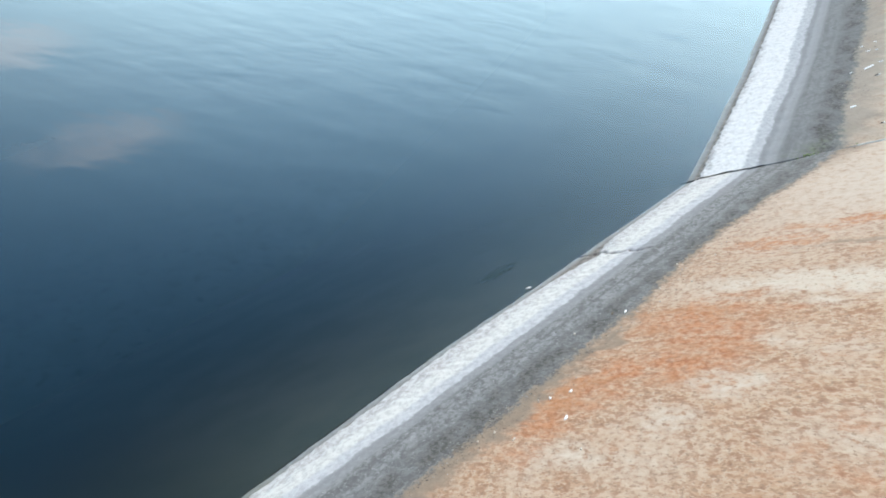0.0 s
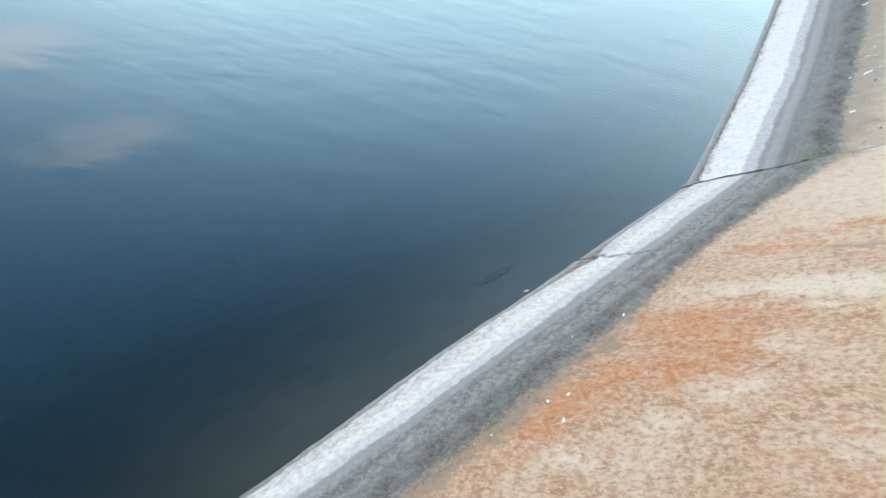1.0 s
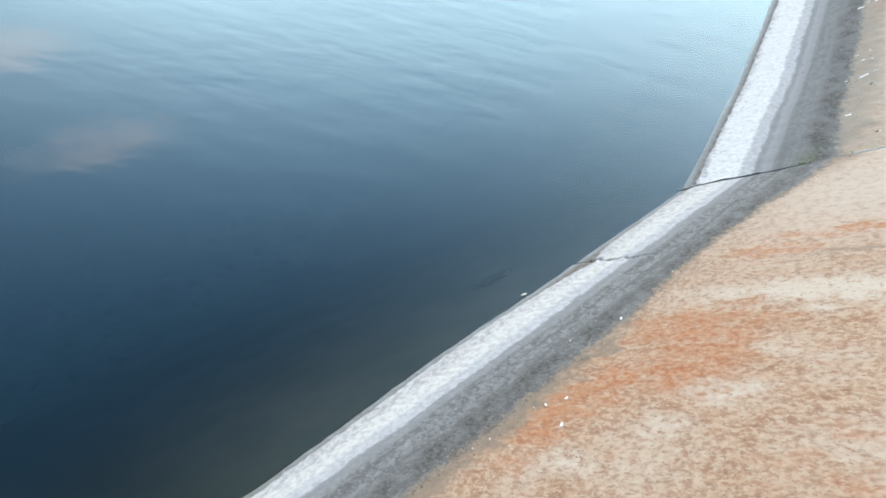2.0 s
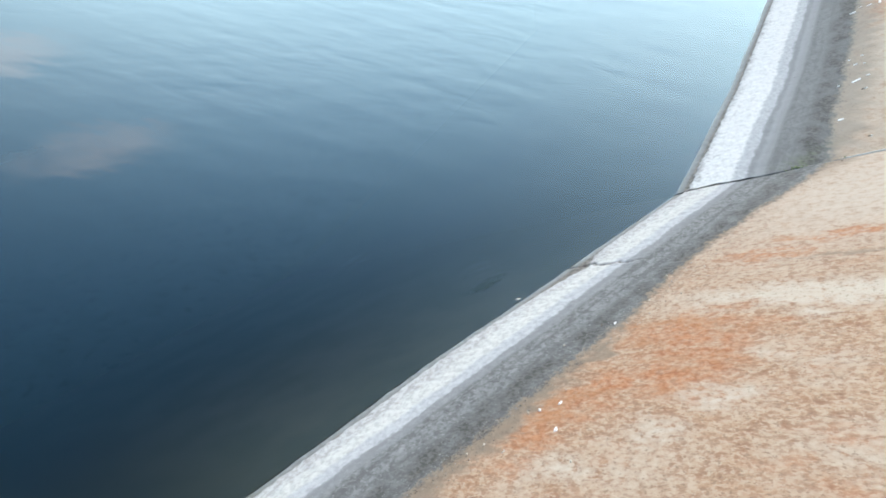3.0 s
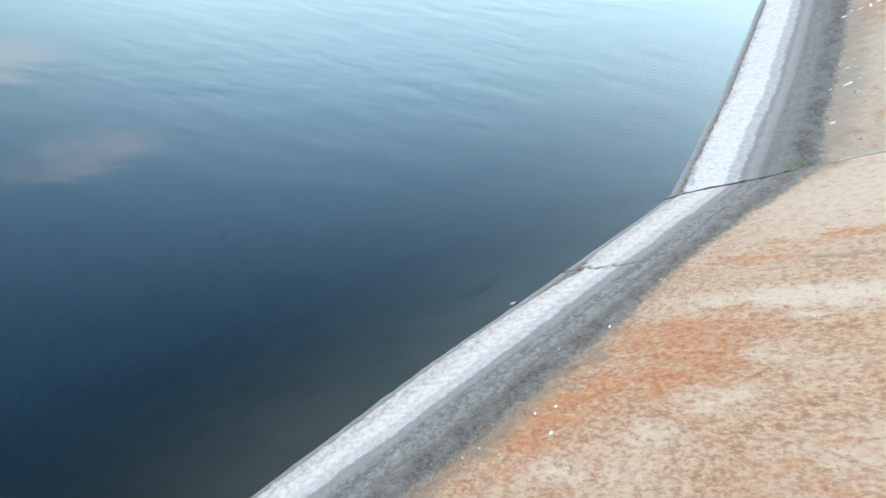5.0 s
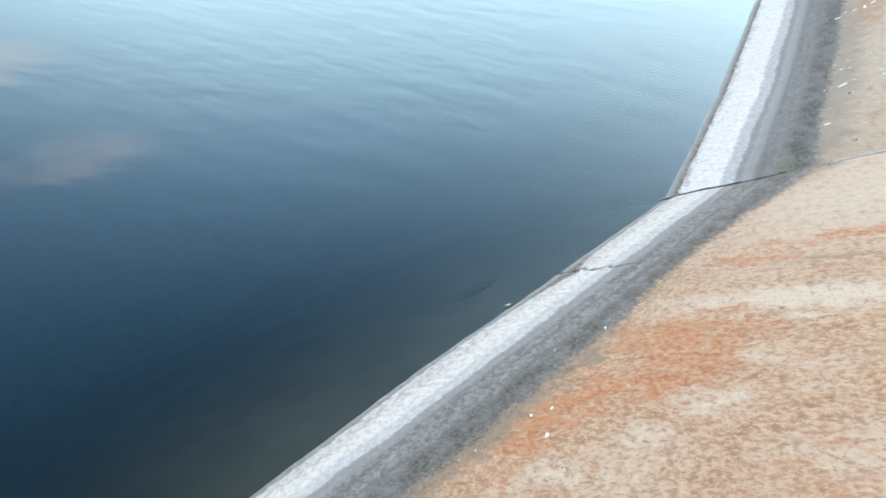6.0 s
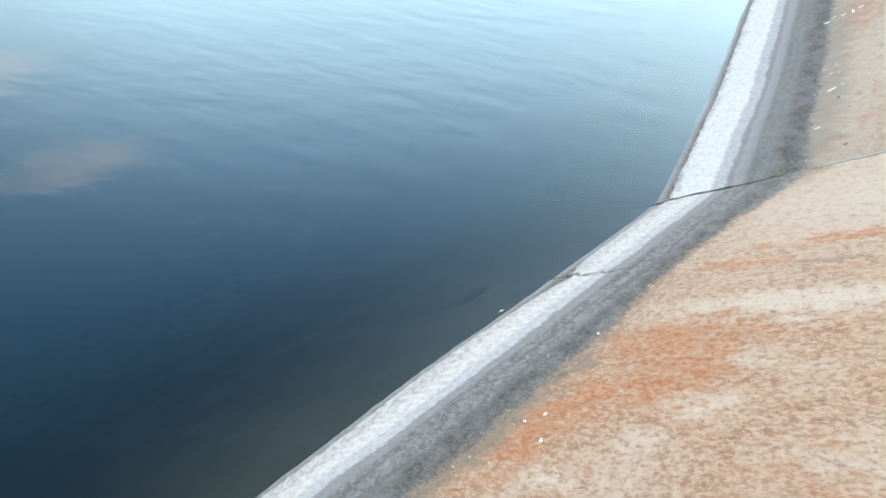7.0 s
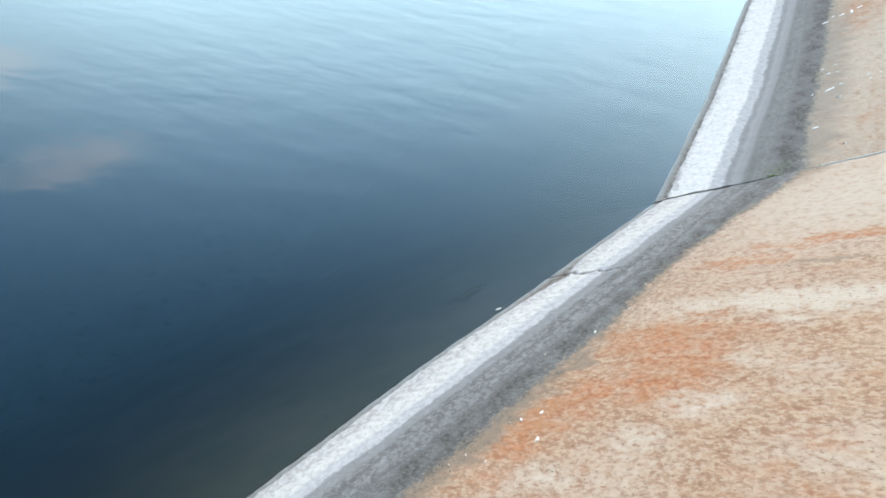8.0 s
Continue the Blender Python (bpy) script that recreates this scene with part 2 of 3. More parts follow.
    top = k.math("SUBTRACT", top, blob(u, 0.0, 0.0, 0.0, 0.28, 1.0, 0.05))
    soft = blob(u, 0.0, -3.0, 0.0, 0.9, 1.0, 1.0)
    edge = wobble(0.12, 0.12, 0.06, top)
    c = k.mix(k.step(edge, 0.93, 1.0), grey, dirt)
    wide = k.step(wobble(0.20, 0.22, 0.08, top), 0.93, 1.13)
    crisp = k.step(edge, 0.965, 1.04)
    c = k.mix(k.mix(soft, crisp, wide), c, tan)
    drift = k.math("MULTIPLY", k.step(k.math("ABSOLUTE", k.math("SUBTRACT", v, 0.95)), 0.16, 0.03), k.step(k.noise(k.scaled(uv, (9.0, 14.0, 1), (2, 31, 0)), 1.0, 5, 0.65), 0.53, 0.66))
    c = k.mix(k.math("MULTIPLY", drift, k.mix(soft, (0.2, 0.2, 0.2), (0.7, 0.7, 0.7))), c, k.mix(k.step(dots, 0.45, 0.6), (0.065, 0.055, 0.045), (0.16, 0.14, 0.11)))
    c = k.mix(k.math("MULTIPLY", k.math("MULTIPLY", blobs(MOSS), beyond), k.step(speck, 0.4, 0.6, 0.1, 0.4)), c, (0.15, 0.18, 0.09))
    # bleached belt above the water
    chalk = k.noise(k.scaled(grain, (26.0, 24.0, 1)), 1.0, 6, 0.70)
    light = k.mix(k.step(chalk, 0.38, 0.60), (0.305, 0.304, 0.308), (0.385, 0.383, 0.39))
    c = k.mix(k.step(wobble(0.06, 0.045, 0.09), 0.425, 0.455), light, c)
    white = k.mix(k.step(chalk, 0.38, 0.56), (0.37, 0.358, 0.338), (0.472, 0.459, 0.434))
    # the crust past the joint has a brighter white
    white = k.mix(k.math("MULTIPLY", beyond, 0.85), white, k.mix(k.step(chalk, 0.36, 0.54), (0.485, 0.475, 0.465), (0.58, 0.57, 0.56)))
    # scuffs run across the belt, slantwise
    scuff = k.noise(k.scaled(grain, (28.0, 9.0, 1), (4, 9, 0)), 1.0, 5, 0.68, 0.4)
    worn = k.mix(k.step(chalk, 0.43, 0.57), (0.315, 0.298, 0.287), (0.43, 0.415, 0.405))
    worn = k.mix(k.math("MULTIPLY", k.step(dots, 0.56, 0.68), 0.5), worn, (0.21, 0.195, 0.185))
    reach = wobble(0.20, 0.16, 0.18, k.math("ADD", v, k.math("MULTIPLY", beyond, 0.09)))
    white = k.mix(k.step(reach, 0.15, 0.25), worn, white)
    scuffed = k.math("MULTIPLY", k.step(scuff, 0.55, 0.68), k.step(reach, 0.30, 0.10, 0.12, 0.8))
    white = k.mix(scuffed, white, (0.235, 0.218, 0.205))
    white = k.mix(k.math("MULTIPLY", k.step(k.noise(k.scaled(uv, (6.0, 13.0, 1), (9, 4, 0)), 1.0, 6, 0.7, 0.5), 0.58, 0.68), 0.45), white, (0.29, 0.275, 0.265))
    c = k.mix(k.step(wobble(0.05, 0.05, 0.07), 0.325, 0.36), white, c)
    # bare wet lip, paler at the water; brown wear plus the crust's painted shadow
    wet = k.mix(k.step(fine, 0.35, 0.65), (0.150, 0.148, 0.142), (0.195, 0.193, 0.187))
    # worn brown, darkened to hold the shadow under the crust's edge
    scour = k.mix(k.step(fine, 0.35, 0.65), (0.095, 0.082, 0.072), (0.185, 0.162, 0.145))
    wet = k.mix(k.step(wobble(0.02, 0.03, 0.0, v), 0.04, 0.065), wet, scour)
    wet = k.mix(k.math("MULTIPLY", k.step(u, -3.3, -3.7), k.step(fine, 0.4, 0.6, 0.2, 0.6)), wet, (0.105, 0.11, 0.07))
    c = k.mix(crust, wet, c)
    # slime below the water
    slime = k.mix(k.step(k.noise(k.n("ShaderNodeNewGeometry").outputs["Position"], 2.6, 4, 0.55), 0.33, 0.67), (0.225, 0.295, 0.268), (0.275, 0.335, 0.305))
    # shading put into the slime's colour towards the near end
    slime = k.mix(k.step(u, -3.0, -4.0, 0.0, 0.75), slime, (0.10, 0.14, 0.115))
    # and darkened towards the joint to take down the water's brightness
    slime = k.mix(k.step(u, -1.7, -0.4, 0.0, 0.6), slime, (0.12, 0.15, 0.145))
    c = k.mix(k.step(v, -0.03, 0.004), slime, c)
    nrm = k.bump(grit, 0.3, 0.003)
    nrm = k.bump(dots, 0.25, 0.004, nrm)
    nrm = k.bump(fine, 0.25, 0.006, nrm)
    rough = k.step(v, 0.0, 0.06, 0.45, 0.88)
    return k.principled(c, rough, nrm, 0.3)


def plain(name, a, b, scale, rough=0.85, relief=0.004):
    k = Mat(name)
    co = k.n("ShaderNodeTexCoord").outputs["Object"]
    f = k.noise(co, scale, 5, 0.6)
    g = k.noise(co, scale * 6, 3, 0.6)
    c = k.mix(k.step(f, 0.35, 0.65), a, b)
    c = k.mix(k.math("MULTIPLY", k.step(g, 0.55, 0.7), 0.4), c, tuple(x * 0.6 for x in a))
    return k.principled(c, rough, k.bump(g, 0.5, relief), 0.3)


def water_material():
    k = Mat("pond_water")
    geo = k.n("ShaderNodeNewGeometry").outputs["Position"]
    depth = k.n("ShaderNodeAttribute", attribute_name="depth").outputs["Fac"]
    turned = k.n("ShaderNodeMapping", {"Vector": geo, "Rotation": (0, 0, radians(26))}).outputs[0]
    # wind ripples, longer than they are deep
    a = k.noise(k.scaled(turned, (1.7, 3.7, 1)), 1.0, 2, 0.45, 0.25)
    b = k.noise(k.scaled(turned, (4.0, 9.0, 1)), 1.0, 2, 0.5, 0.3)
    # the water lies stiller in the lee of the near side
    place = k.n("ShaderNodeSeparateXYZ", {0: geo})
    a = k.math("MULTIPLY", a, k.step(place.outputs[1], 3.8, 7.0, 0.25, 1.15))
    a = k.math("MULTIPLY", a, k.step(k.math("ADD", place.outputs[0], k.math("MULTIPLY", k.noise(geo, 0.6, 2), 2.0)), -4.0, 2.2, 0.35, 1.1))
    nrm = k.bump(a, 1.0, 0.0040)
    nrm = k.bump(b, 1.0, 0.00025, nrm)
    fres = k.n("ShaderNodeFresnel", {"IOR": 1.333, "Normal": nrm})
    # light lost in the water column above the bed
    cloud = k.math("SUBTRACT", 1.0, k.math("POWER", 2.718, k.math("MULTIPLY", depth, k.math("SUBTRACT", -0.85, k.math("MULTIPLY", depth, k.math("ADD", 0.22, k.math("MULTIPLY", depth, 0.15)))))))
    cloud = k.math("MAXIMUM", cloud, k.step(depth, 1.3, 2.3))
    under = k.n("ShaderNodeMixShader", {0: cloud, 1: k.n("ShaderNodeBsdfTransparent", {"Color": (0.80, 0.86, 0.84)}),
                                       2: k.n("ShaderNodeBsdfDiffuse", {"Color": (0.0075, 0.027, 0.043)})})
    gloss = k.n("ShaderNodeBsdfGlossy", {"Color": (1, 1, 1), "Roughness": 0.015, "Normal": nrm})
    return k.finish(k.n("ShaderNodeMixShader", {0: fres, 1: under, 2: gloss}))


M_LINING = lining_material()
M_WATER = water_material()
M_FILLER = plain("dark_joint_filler", (0.02, 0.02, 0.018), (0.05, 0.047, 0.04), 40)
M_MORTAR = plain("pale_mortar", (0.42, 0.39, 0.34), (0.54, 0.51, 0.46), 25)
M_FLAKE = plain("white_flake", (0.78, 0.77, 0.74), (0.86, 0.85, 0.82), 60)
M_CHIP = plain("buff_chip", (0.42, 0.36, 0.29), (0.55, 0.49, 0.41), 60)
M_DIRT = plain("packed_grey_dirt", (0.15, 0.143, 0.135), (0.22, 0.21, 0.195), 40)
M_LEAF = plain("dry_dark_leaf", (0.085, 0.068, 0.052), (0.15, 0.125, 0.095), 60)
M_SCRAP = plain("soaked_pale_scrap", (0.42, 0.42, 0.40), (0.55, 0.55, 0.52), 60, 0.4)
M_MOSS = plain("green_sprig", (0.10, 0.15, 0.05), (0.17, 0.23, 0.09), 60)
M_WEED = plain("dark_waterweed", (0.175, 0.25, 0.22), (0.225, 0.295, 0.255), 20)
M_GRIT = plain("dark_grit", (0.07, 0.06, 0.05), (0.15, 0.13, 0.105), 50)
M_SHELL = plain("pale_grit", (0.22, 0.215, 0.205), (0.34, 0.33, 0.31), 50)
M_EARTH = plain("dry_earth", (0.20, 0.15, 0.10), (0.32, 0.25, 0.17), 0.8, 0.95, 0.02)
M_SILT = plain("pond_silt", (0.225, 0.295, 0.268), (0.275, 0.335, 0.305), 1.5)

# ---- plan of the pond: a many-sided basin with sloped concrete sides ----
SLOPE = radians(33.95)
CREST = 3.4    # length of the slope above the water
TOE = -4.6     # and below it
CORNER = Vector((1.6367, 5.0758))


def heading(deg):
    return Vector((math.cos(radians(deg)), math.sin(radians(deg))))


plan = [CORNER - heading(47.613) * 14.0, CORNER, CORNER + heading(64.92) * 1.75]
for turn_deg in (66.9, 88, 112, 136, 160, 184, 208, 232, 256, 280, 304, 328, 352):
    plan.append(plan[-1] + heading(turn_deg) * (7.5 if turn_deg < 70 else 8.0))
COUNT = len(plan)


def side(i):
    a, b = plan[i % COUNT], plan[(i + 1) % COUNT]
    d = (b - a).normalized()
    return a, b, d, Vector((d.y, -d.x))


def miter(i):
    """How far the corner i moves for a metre of outward offset."""
    n0, n1 = side(i - 1)[3], side(i)[3]
    return (n0 + n1) / (1 + n0.dot(n1))


def spread(*stretches):
    """Numbers from a to b in steps of about s, stretch by stretch."""
    got = []
    for a, b, s in stretches:
        count = max(1, round((b - a) / s))
        got += [a + (b - a) * j / count for j in range(count)]
    return got + [stretches[-1][1]]


def link_mesh(name, verts, faces, material, smooth=True):
    me = bpy.data.meshes.new(name)
    me.from_pydata([tuple(p) for p in verts], [], faces)
    me.materials.append(material)
    if smooth:
        me.polygons.foreach_set("use_smooth", [True] * len(me.polygons))
    me.update()
    return new(name, me)


def part(name, bm, material, parent=None, label=""):
    me = bpy.data.meshes.new(name)
    bm.to_mesh(me)
    bm.free()
    me.materials.append(material)
    ob = new(name, me)
    ob.parent = parent
    return tagged(ob, label)


def n3(x, y, z=0.0):
    return noise.noise(Vector((x, y, z)))


def crust_edge(u):
    """Lower edge of the lime crust above the water, worn back on both sides of the crack."""
    e = 0.064 + 0.012 * n3(u * 3, 1.3) + 0.015 * n3(u * 15, 5.1) + 0.011 * n3(u * 44, 9.7)
    if u > 0:
        e += 0.016 + 0.014 * n3(u * 23, 3.1)
    if -2.0 < u < -1.2:
        e += 0.135 * ((u + 2.0) / 0.8) ** 3 * (1 + 0.3 * n3(u * 22, 2.2) + 0.2 * n3(u * 60, 6.2))
    elif -1.2 <= u < -0.85:
        e += 0.085 * ((-0.85 - u) / 0.35) ** 2 * (1 + 0.3 * n3(u * 30, 2.2))
    return e


def crack_u(v):
    return -1.215 + 0.04 * n3(v * 6, 3.3) + 0.022 * n3(v * 23, 7.7) + 0.012 * n3(v * 61, 2.7) + 0.03 * (v - 0.2)


def hollow(u, v):
    """How far up the slope the water reaches where the near side is scoured."""
    reach = np.interp(u, (-4.6, -4.0, -3.6, -3.2, -2.8, -2.4, -1.6), (0.045, 0.034, 0.024, 0.013, 0.003, -0.003, 0.0))
    fade = max(0.0, min(1.0, (0.34 - v) / 0.26)) * max(0.0, min(1.0, (v + 0.6) / 0.4))
    return float(reach) * fade * fade * (3 - 2 * fade)


def slope_point(i, f, v):
    a, b, d, n = side(i)
    o = v * math.cos(SLOPE)
    p = (a + miter(i) * o).lerp(b + miter(i + 1) * o, f)
    return Vector((p.x, p.y, v * math.sin(SLOPE)))


def lining(i, fs, vs, base_u, rough=True, gap0=0.0, gap1=0.0):
    """One side of the basin: a slab with worn surface, and edges that drop into the joints."""
    a, b, d, n = side(i)
    length = (b - a).length
    normal = Vector((-n.x * math.sin(SLOPE), -n.y * math.sin(SLOPE), math.cos(SLOPE)))
    d3 = Vector((d.x, d.y, 0))
    verts, crusts, uvs = [], [], []
    cols = [0] + list(range(len(fs))) + [len(fs) - 1]
    for ci, c in enumerate(cols):
        skirt = ci == 0 or ci == len(cols) - 1
        for v in vs:
            f = fs[c]
            p = slope_point(i, f, v)
            u = base_u + (Vector((p.x, p.y)) - a).dot(d)
            scour = hollow(u, v) if i == 0 and rough else 0.0
            p -= normal * (scour / 1.486)
            level = v - scour
            if c == 0 and gap0:
                p += d3 * (gap0 * (1 + 0.5 * n3(v * 7, 0.4) + 0.35 * n3(v * 31, 4.0)) * (max(0.2, min(1.0, 1.75 - 1.7 * v)) if v > -0.03 else 0.02))
            if c == len(fs) - 1 and gap1:
                p -= d3 * (gap1 * (1 + 0.5 * n3(v * 6, 8.4) + 0.35 * n3(v * 27, 2.0)) * (max(0.2, min(1.0, 1.75 - 1.7 * v)) if v > -0.03 else 0.02))
            crust = 1.0
            if rough:
                crust = min(1.0, max(0.0, (level - crust_edge(u)) / 0.008)) if v < 0.5 else 1.0
                up = 0.0025 * n3(u * 9, v * 9, min(i, 1)) + 0.0018 * n3(u * 37, v * 37, min(i, 1)) + 0.006 * n3(u * 1.1, v * 1.1, 4)
                if v < 0.5:
                    up += 0.008 * crust * min(1.0, (0.5 - v) / 0.2) * (1 + 0.5 * n3(u * 21, v * 21, 6))
                if i == 0 and -0.02 < v < 0.62 and -1.5 < u < -1.0:
                    near = abs(u - crack_u(v)) / (0.0095 * (1.2 + 1.1 * n3(v * 19, 0.0)))
                    hole = max(0.0, 1 - near) * (1.0 if v < 0.45 else (0.62 - v) / 0.17)
                    up -= 0.02 * hole
                    crust *= 1 - min(1.0, 1.6 * hole)
                p += normal * (up if v > -0.05 else 0.0)
            if skirt:
                open_edge = gap0 if ci == 0 else gap1
                if open_edge and v > -0.2:
                    p -= normal * 0.09
                else:
                    p += d3 * (-0.004 if ci == 0 else 0.004)
            verts.append(p)
            crusts.append(crust)
            uvs.append((u, level))
    h = len(vs)
    faces = [(x * h + y, (x + 1) * h + y, (x + 1) * h + y + 1, x * h + y + 1)
             for x in range(len(cols) - 1) for y in range(h - 1)]
    ob = link_mesh("concrete_lining_%d" % (i + 1), verts, faces, M_LINING)
    me = ob.data
    layer = me.uv_layers.new(name="UVMap")
    index = np.empty(len(me.loops), dtype=np.int32)
    me.loops.foreach_get("vertex_index", index)
    layer.data.foreach_set("uv", np.array(uvs, dtype=np.float32)[index].ravel())
    att = me.attributes.new("crust", "FLOAT", "POINT")
    att.data.foreach_set("value", np.array(crusts, dtype=np.float32))
    att = me.attributes.new("beyond_joint", "FLOAT", "POINT")
    att.data.foreach_set("value", np.full(len(verts), 0.0 if i == 0 else 1.0, dtype=np.float32))
    return tagged(ob, "sloped concrete basin side, lime-white at the water, grey and rust-stained above",
                  "concrete slope", "sides of the basin", "structure")


V_FINE = spread((TOE, -0.2, 0.15), (-0.2, -0.02, 0.03), (-0.02, 0.12, 0.006), (0.12, 0.55, 0.012), (0.55, 1.3, 0.025), (1.3, CREST, 0.05))
V_COARSE = [TOE, -0.5, 0.0, 0.04, 0.06, 0.4, 0.5, 0.95, 1.1, 2.0, CREST]
slab_near = lining(0, [x / 14.0 for x in spread((0, 9.2, 0.4), (9.2, 14.0, 0.012))], V_FINE, -14.0, gap1=0.022)
slab_corner = lining(1, [x / 1.75 for x in spread((0, 1.75, 0.012))], V_FINE, 0.0, gap0=0.018)
slab_far = lining(2, [x / 7.5 for x in spread((0, 3.6, 0.014), (3.6, 7.5, 0.3))], V_FINE, 1.75)
run_u = 9.25
for i in range(3, COUNT):
    lining(i, spread((0, 1, 0.1)), V_COARSE, run_u, rough=False)
    run_u += (side(i)[1] - side(i)[0]).length


# ---- joint at the corner: dark filler, and a mortar fillet higher up ----
def along_joint(v, across, lift):
    """A place on the valley line between the two slabs."""
    m = miter(1)
    p = CORNER + m * (v * math.cos(SLOPE))
    d = (heading(47.613) + heading(64.92)).normalized()
    p = p + d * across
    out = m.normalized()
    return Vector((p.x - out.x * lift * math.sin(SLOPE), p.y - out.y * lift * math.sin(SLOPE),
                   v * math.sin(SLOPE) + lift * math.cos(SLOPE)))


def strip(name, v0, v1, half, lift, rise, material, parent, label):
    bm = bmesh.new()
    rows = []
    count = int((v1 - v0) / 0.02)
    for j in range(count + 1):
        v = v0 + (v1 - v0) * j / count
        w = half * (1 + 0.35 * n3(v * 9, 2.0) + 0.25 * n3(v * 33, 5.0))
        top = lift + rise * (1 + 0.4 * n3(v * 13, 8.0))
        row = [bm.verts.new(along_joint(v, x, z)) for x, z in
               ((-w, lift - 0.03), (-w, lift), (-w * 0.4, top), (w * 0.4, top), (w, lift), (w, lift - 0.03))]
        rows.append(row)
    for r0, r1 in zip(rows, rows[1:]):
        for a in range(5):
            bm.faces.new((r0[a], r0[a + 1], r1[a + 1], r1[a]))
    bm.normal_update()
    return part(name, bm, material, parent, label)


strip("joint_filler", -0.16, CREST, 0.06, -0.055, 0.003, M_FILLER, slab_near, "dark crumbling filler sunk in the joint")
strip("dirt_fill", 0.86, 1.12, 0.012, -0.001, 0.004, M_DIRT, slab_near, "grey dirt packed into the joint")
strip("mortar_fillet", 1.12, CREST, 0.009, 0.001, 0.006, M_MORTAR, slab_near, "pale mortar fillet over the joint")

# ---- pond bed, water, ground ----
toe = [p + miter(i) * ((TOE + 1.0) * math.cos(SLOPE)) for i, p in enumerate(plan)]
bed_z = (TOE + 0.08) * math.sin(SLOPE)
mid = sum(plan, Vector((0, 0))) / COUNT
bed = link_mesh("pond_bed", [(mid.x, mid.y, bed_z - 0.1)] + [(p.x, p.y, bed_z + 0.005) for p in toe],
                [(0, 1 + i, 1 + (i + 1) % COUNT) for i in range(COUNT)], M_SILT, False)
tagged(bed, "dark silted bed under the pond water", "pond bed", kind="structure")


def depth_at(x, y):
    """Depth of the water over the sloped sides."""
    best = -1e9
    for i in range(COUNT):
        a, b, d, n = side(i)
        best = max(best, (Vector((x, y)) - a).dot(n))
    return min(-bed_z, -best * math.tan(SLOPE))


SPLASH, FIRST = Vector((0.495, 3.877)), Vector((0.24, 3.63))


def ripple(x, y):
    """Rings spreading from the waterline, and an older, wider ring of which a part is left."""
    p = Vector((x, y))
    r = (p - SPLASH).length
    h = 0.0
    if r < 0.9:
        h += 0.00066 * math.cos(2 * math.pi * (r + 0.035 * n3(x * 4, y * 4)) / 0.047) * math.exp(-((r - 0.26) / 0.26) ** 2) * max(0.0, 1 + 1.3 * n3(x * 3.5, y * 3.5, 2)) * (0.3 + 0.7 * max(0.0, math.cos(math.atan2(y - SPLASH.y, x - SPLASH.x) - radians(128))))
    q = p - FIRST
    r = q.length
    if 0.5 < r < 1.3:
        ang = math.degrees(math.atan2(q.y, q.x))
        part_left = math.exp(-((ang - 146) / 9) ** 2) + 0.45 * math.exp(-((ang - 105) / 14) ** 2)
        h += 0.00085 * math.cos(2 * math.pi * r / 0.052) * math.exp(-((r - 0.88) / 0.09) ** 2) * part_left
    return h


xs = spread((-45, -5, 2.5), (-5, -0.95, 0.15), (-0.95, 1.05, 0.0125), (1.05, 4.5, 0.1), (4.5, 45, 2.5))
ys = spread((-30, 1, 2), (1, 3.35, 0.1), (3.35, 4.85, 0.0125), (4.85, 10, 0.12), (10, 60, 2.5))
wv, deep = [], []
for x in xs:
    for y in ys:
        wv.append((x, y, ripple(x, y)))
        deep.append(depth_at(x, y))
hh = len(ys)
wf = []
for a in range(len(xs) - 1):
    for b in range(hh - 1):
        q = (a * hh + b, (a + 1) * hh + b, (a + 1) * hh + b + 1, a * hh + b + 1)
        if max(deep[c] for c in q) > -0.9:
            wf.append(q)
water = link_mesh("water", wv, wf, M_WATER)
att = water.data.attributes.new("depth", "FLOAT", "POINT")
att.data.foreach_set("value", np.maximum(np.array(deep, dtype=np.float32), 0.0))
tagged(water, "calm dark blue pond water with faint spreading rings", "water", kind="structure")

rim = [p + miter(i) * (CREST * math.cos(SLOPE)) for i, p in enumerate(plan)]
rim_z = CREST * math.sin(SLOPE)
gv, gf = [], []
for k, reach in enumerate((0.0, 3.0, 20.0, 120.0, 1500.0)):
    for i, p in enumerate(rim):
        q = p + (p - mid).normalized() * reach
        gv.append((q.x, q.y, rim_z - 0.004 - (0.0 if k < 2 else 0.3)))
for k in range(4):
    for i in range(COUNT):
        j = (i + 1) % COUNT
        gf.append((k * COUNT + i, (k + 1) * COUNT + i, (k + 1) * COUNT + j, k * COUNT + j))
ground = link_mesh("ground", gv, gf, M_EARTH, False)
tagged(ground, "dry bare earth round the top of the basin", "ground", kind="structure")

# ---- small things on the slope ----
rng = random.Random(4)


def on_slope(i, u, v, lift=0.0):
    """Place and axes on slab i (0, 1 and on past it), u from the corner along its waterline."""
    a, b, d, n = side(i)
    p = CORNER + d * u + n * (v * math.cos(SLOPE))
    if i == 1 and u > 1.75:
        a, b, d, n = side(2)
        p = plan[2] + d * (u - 1.75) + n * (v * math.cos(SLOPE))
    up = Vector((-n.x * math.sin(SLOPE), -n.y * math.sin(SLOPE), math.cos(SLOPE)))
    wave = 0.0025 * n3(u * 9, v * 9, i) + 0.0012 * n3(u * 37, v * 37, i) + 0.006 * n3(u * 1.1, v * 1.1, 4)
    d3 = Vector((d.x, d.y, 0))
    place = Vector((p.x, p.y, v * math.sin(SLOPE))) + up * (lift + wave)
    side3 = up.cross(d3)
    return place, Matrix((d3, side3, up)).transposed()


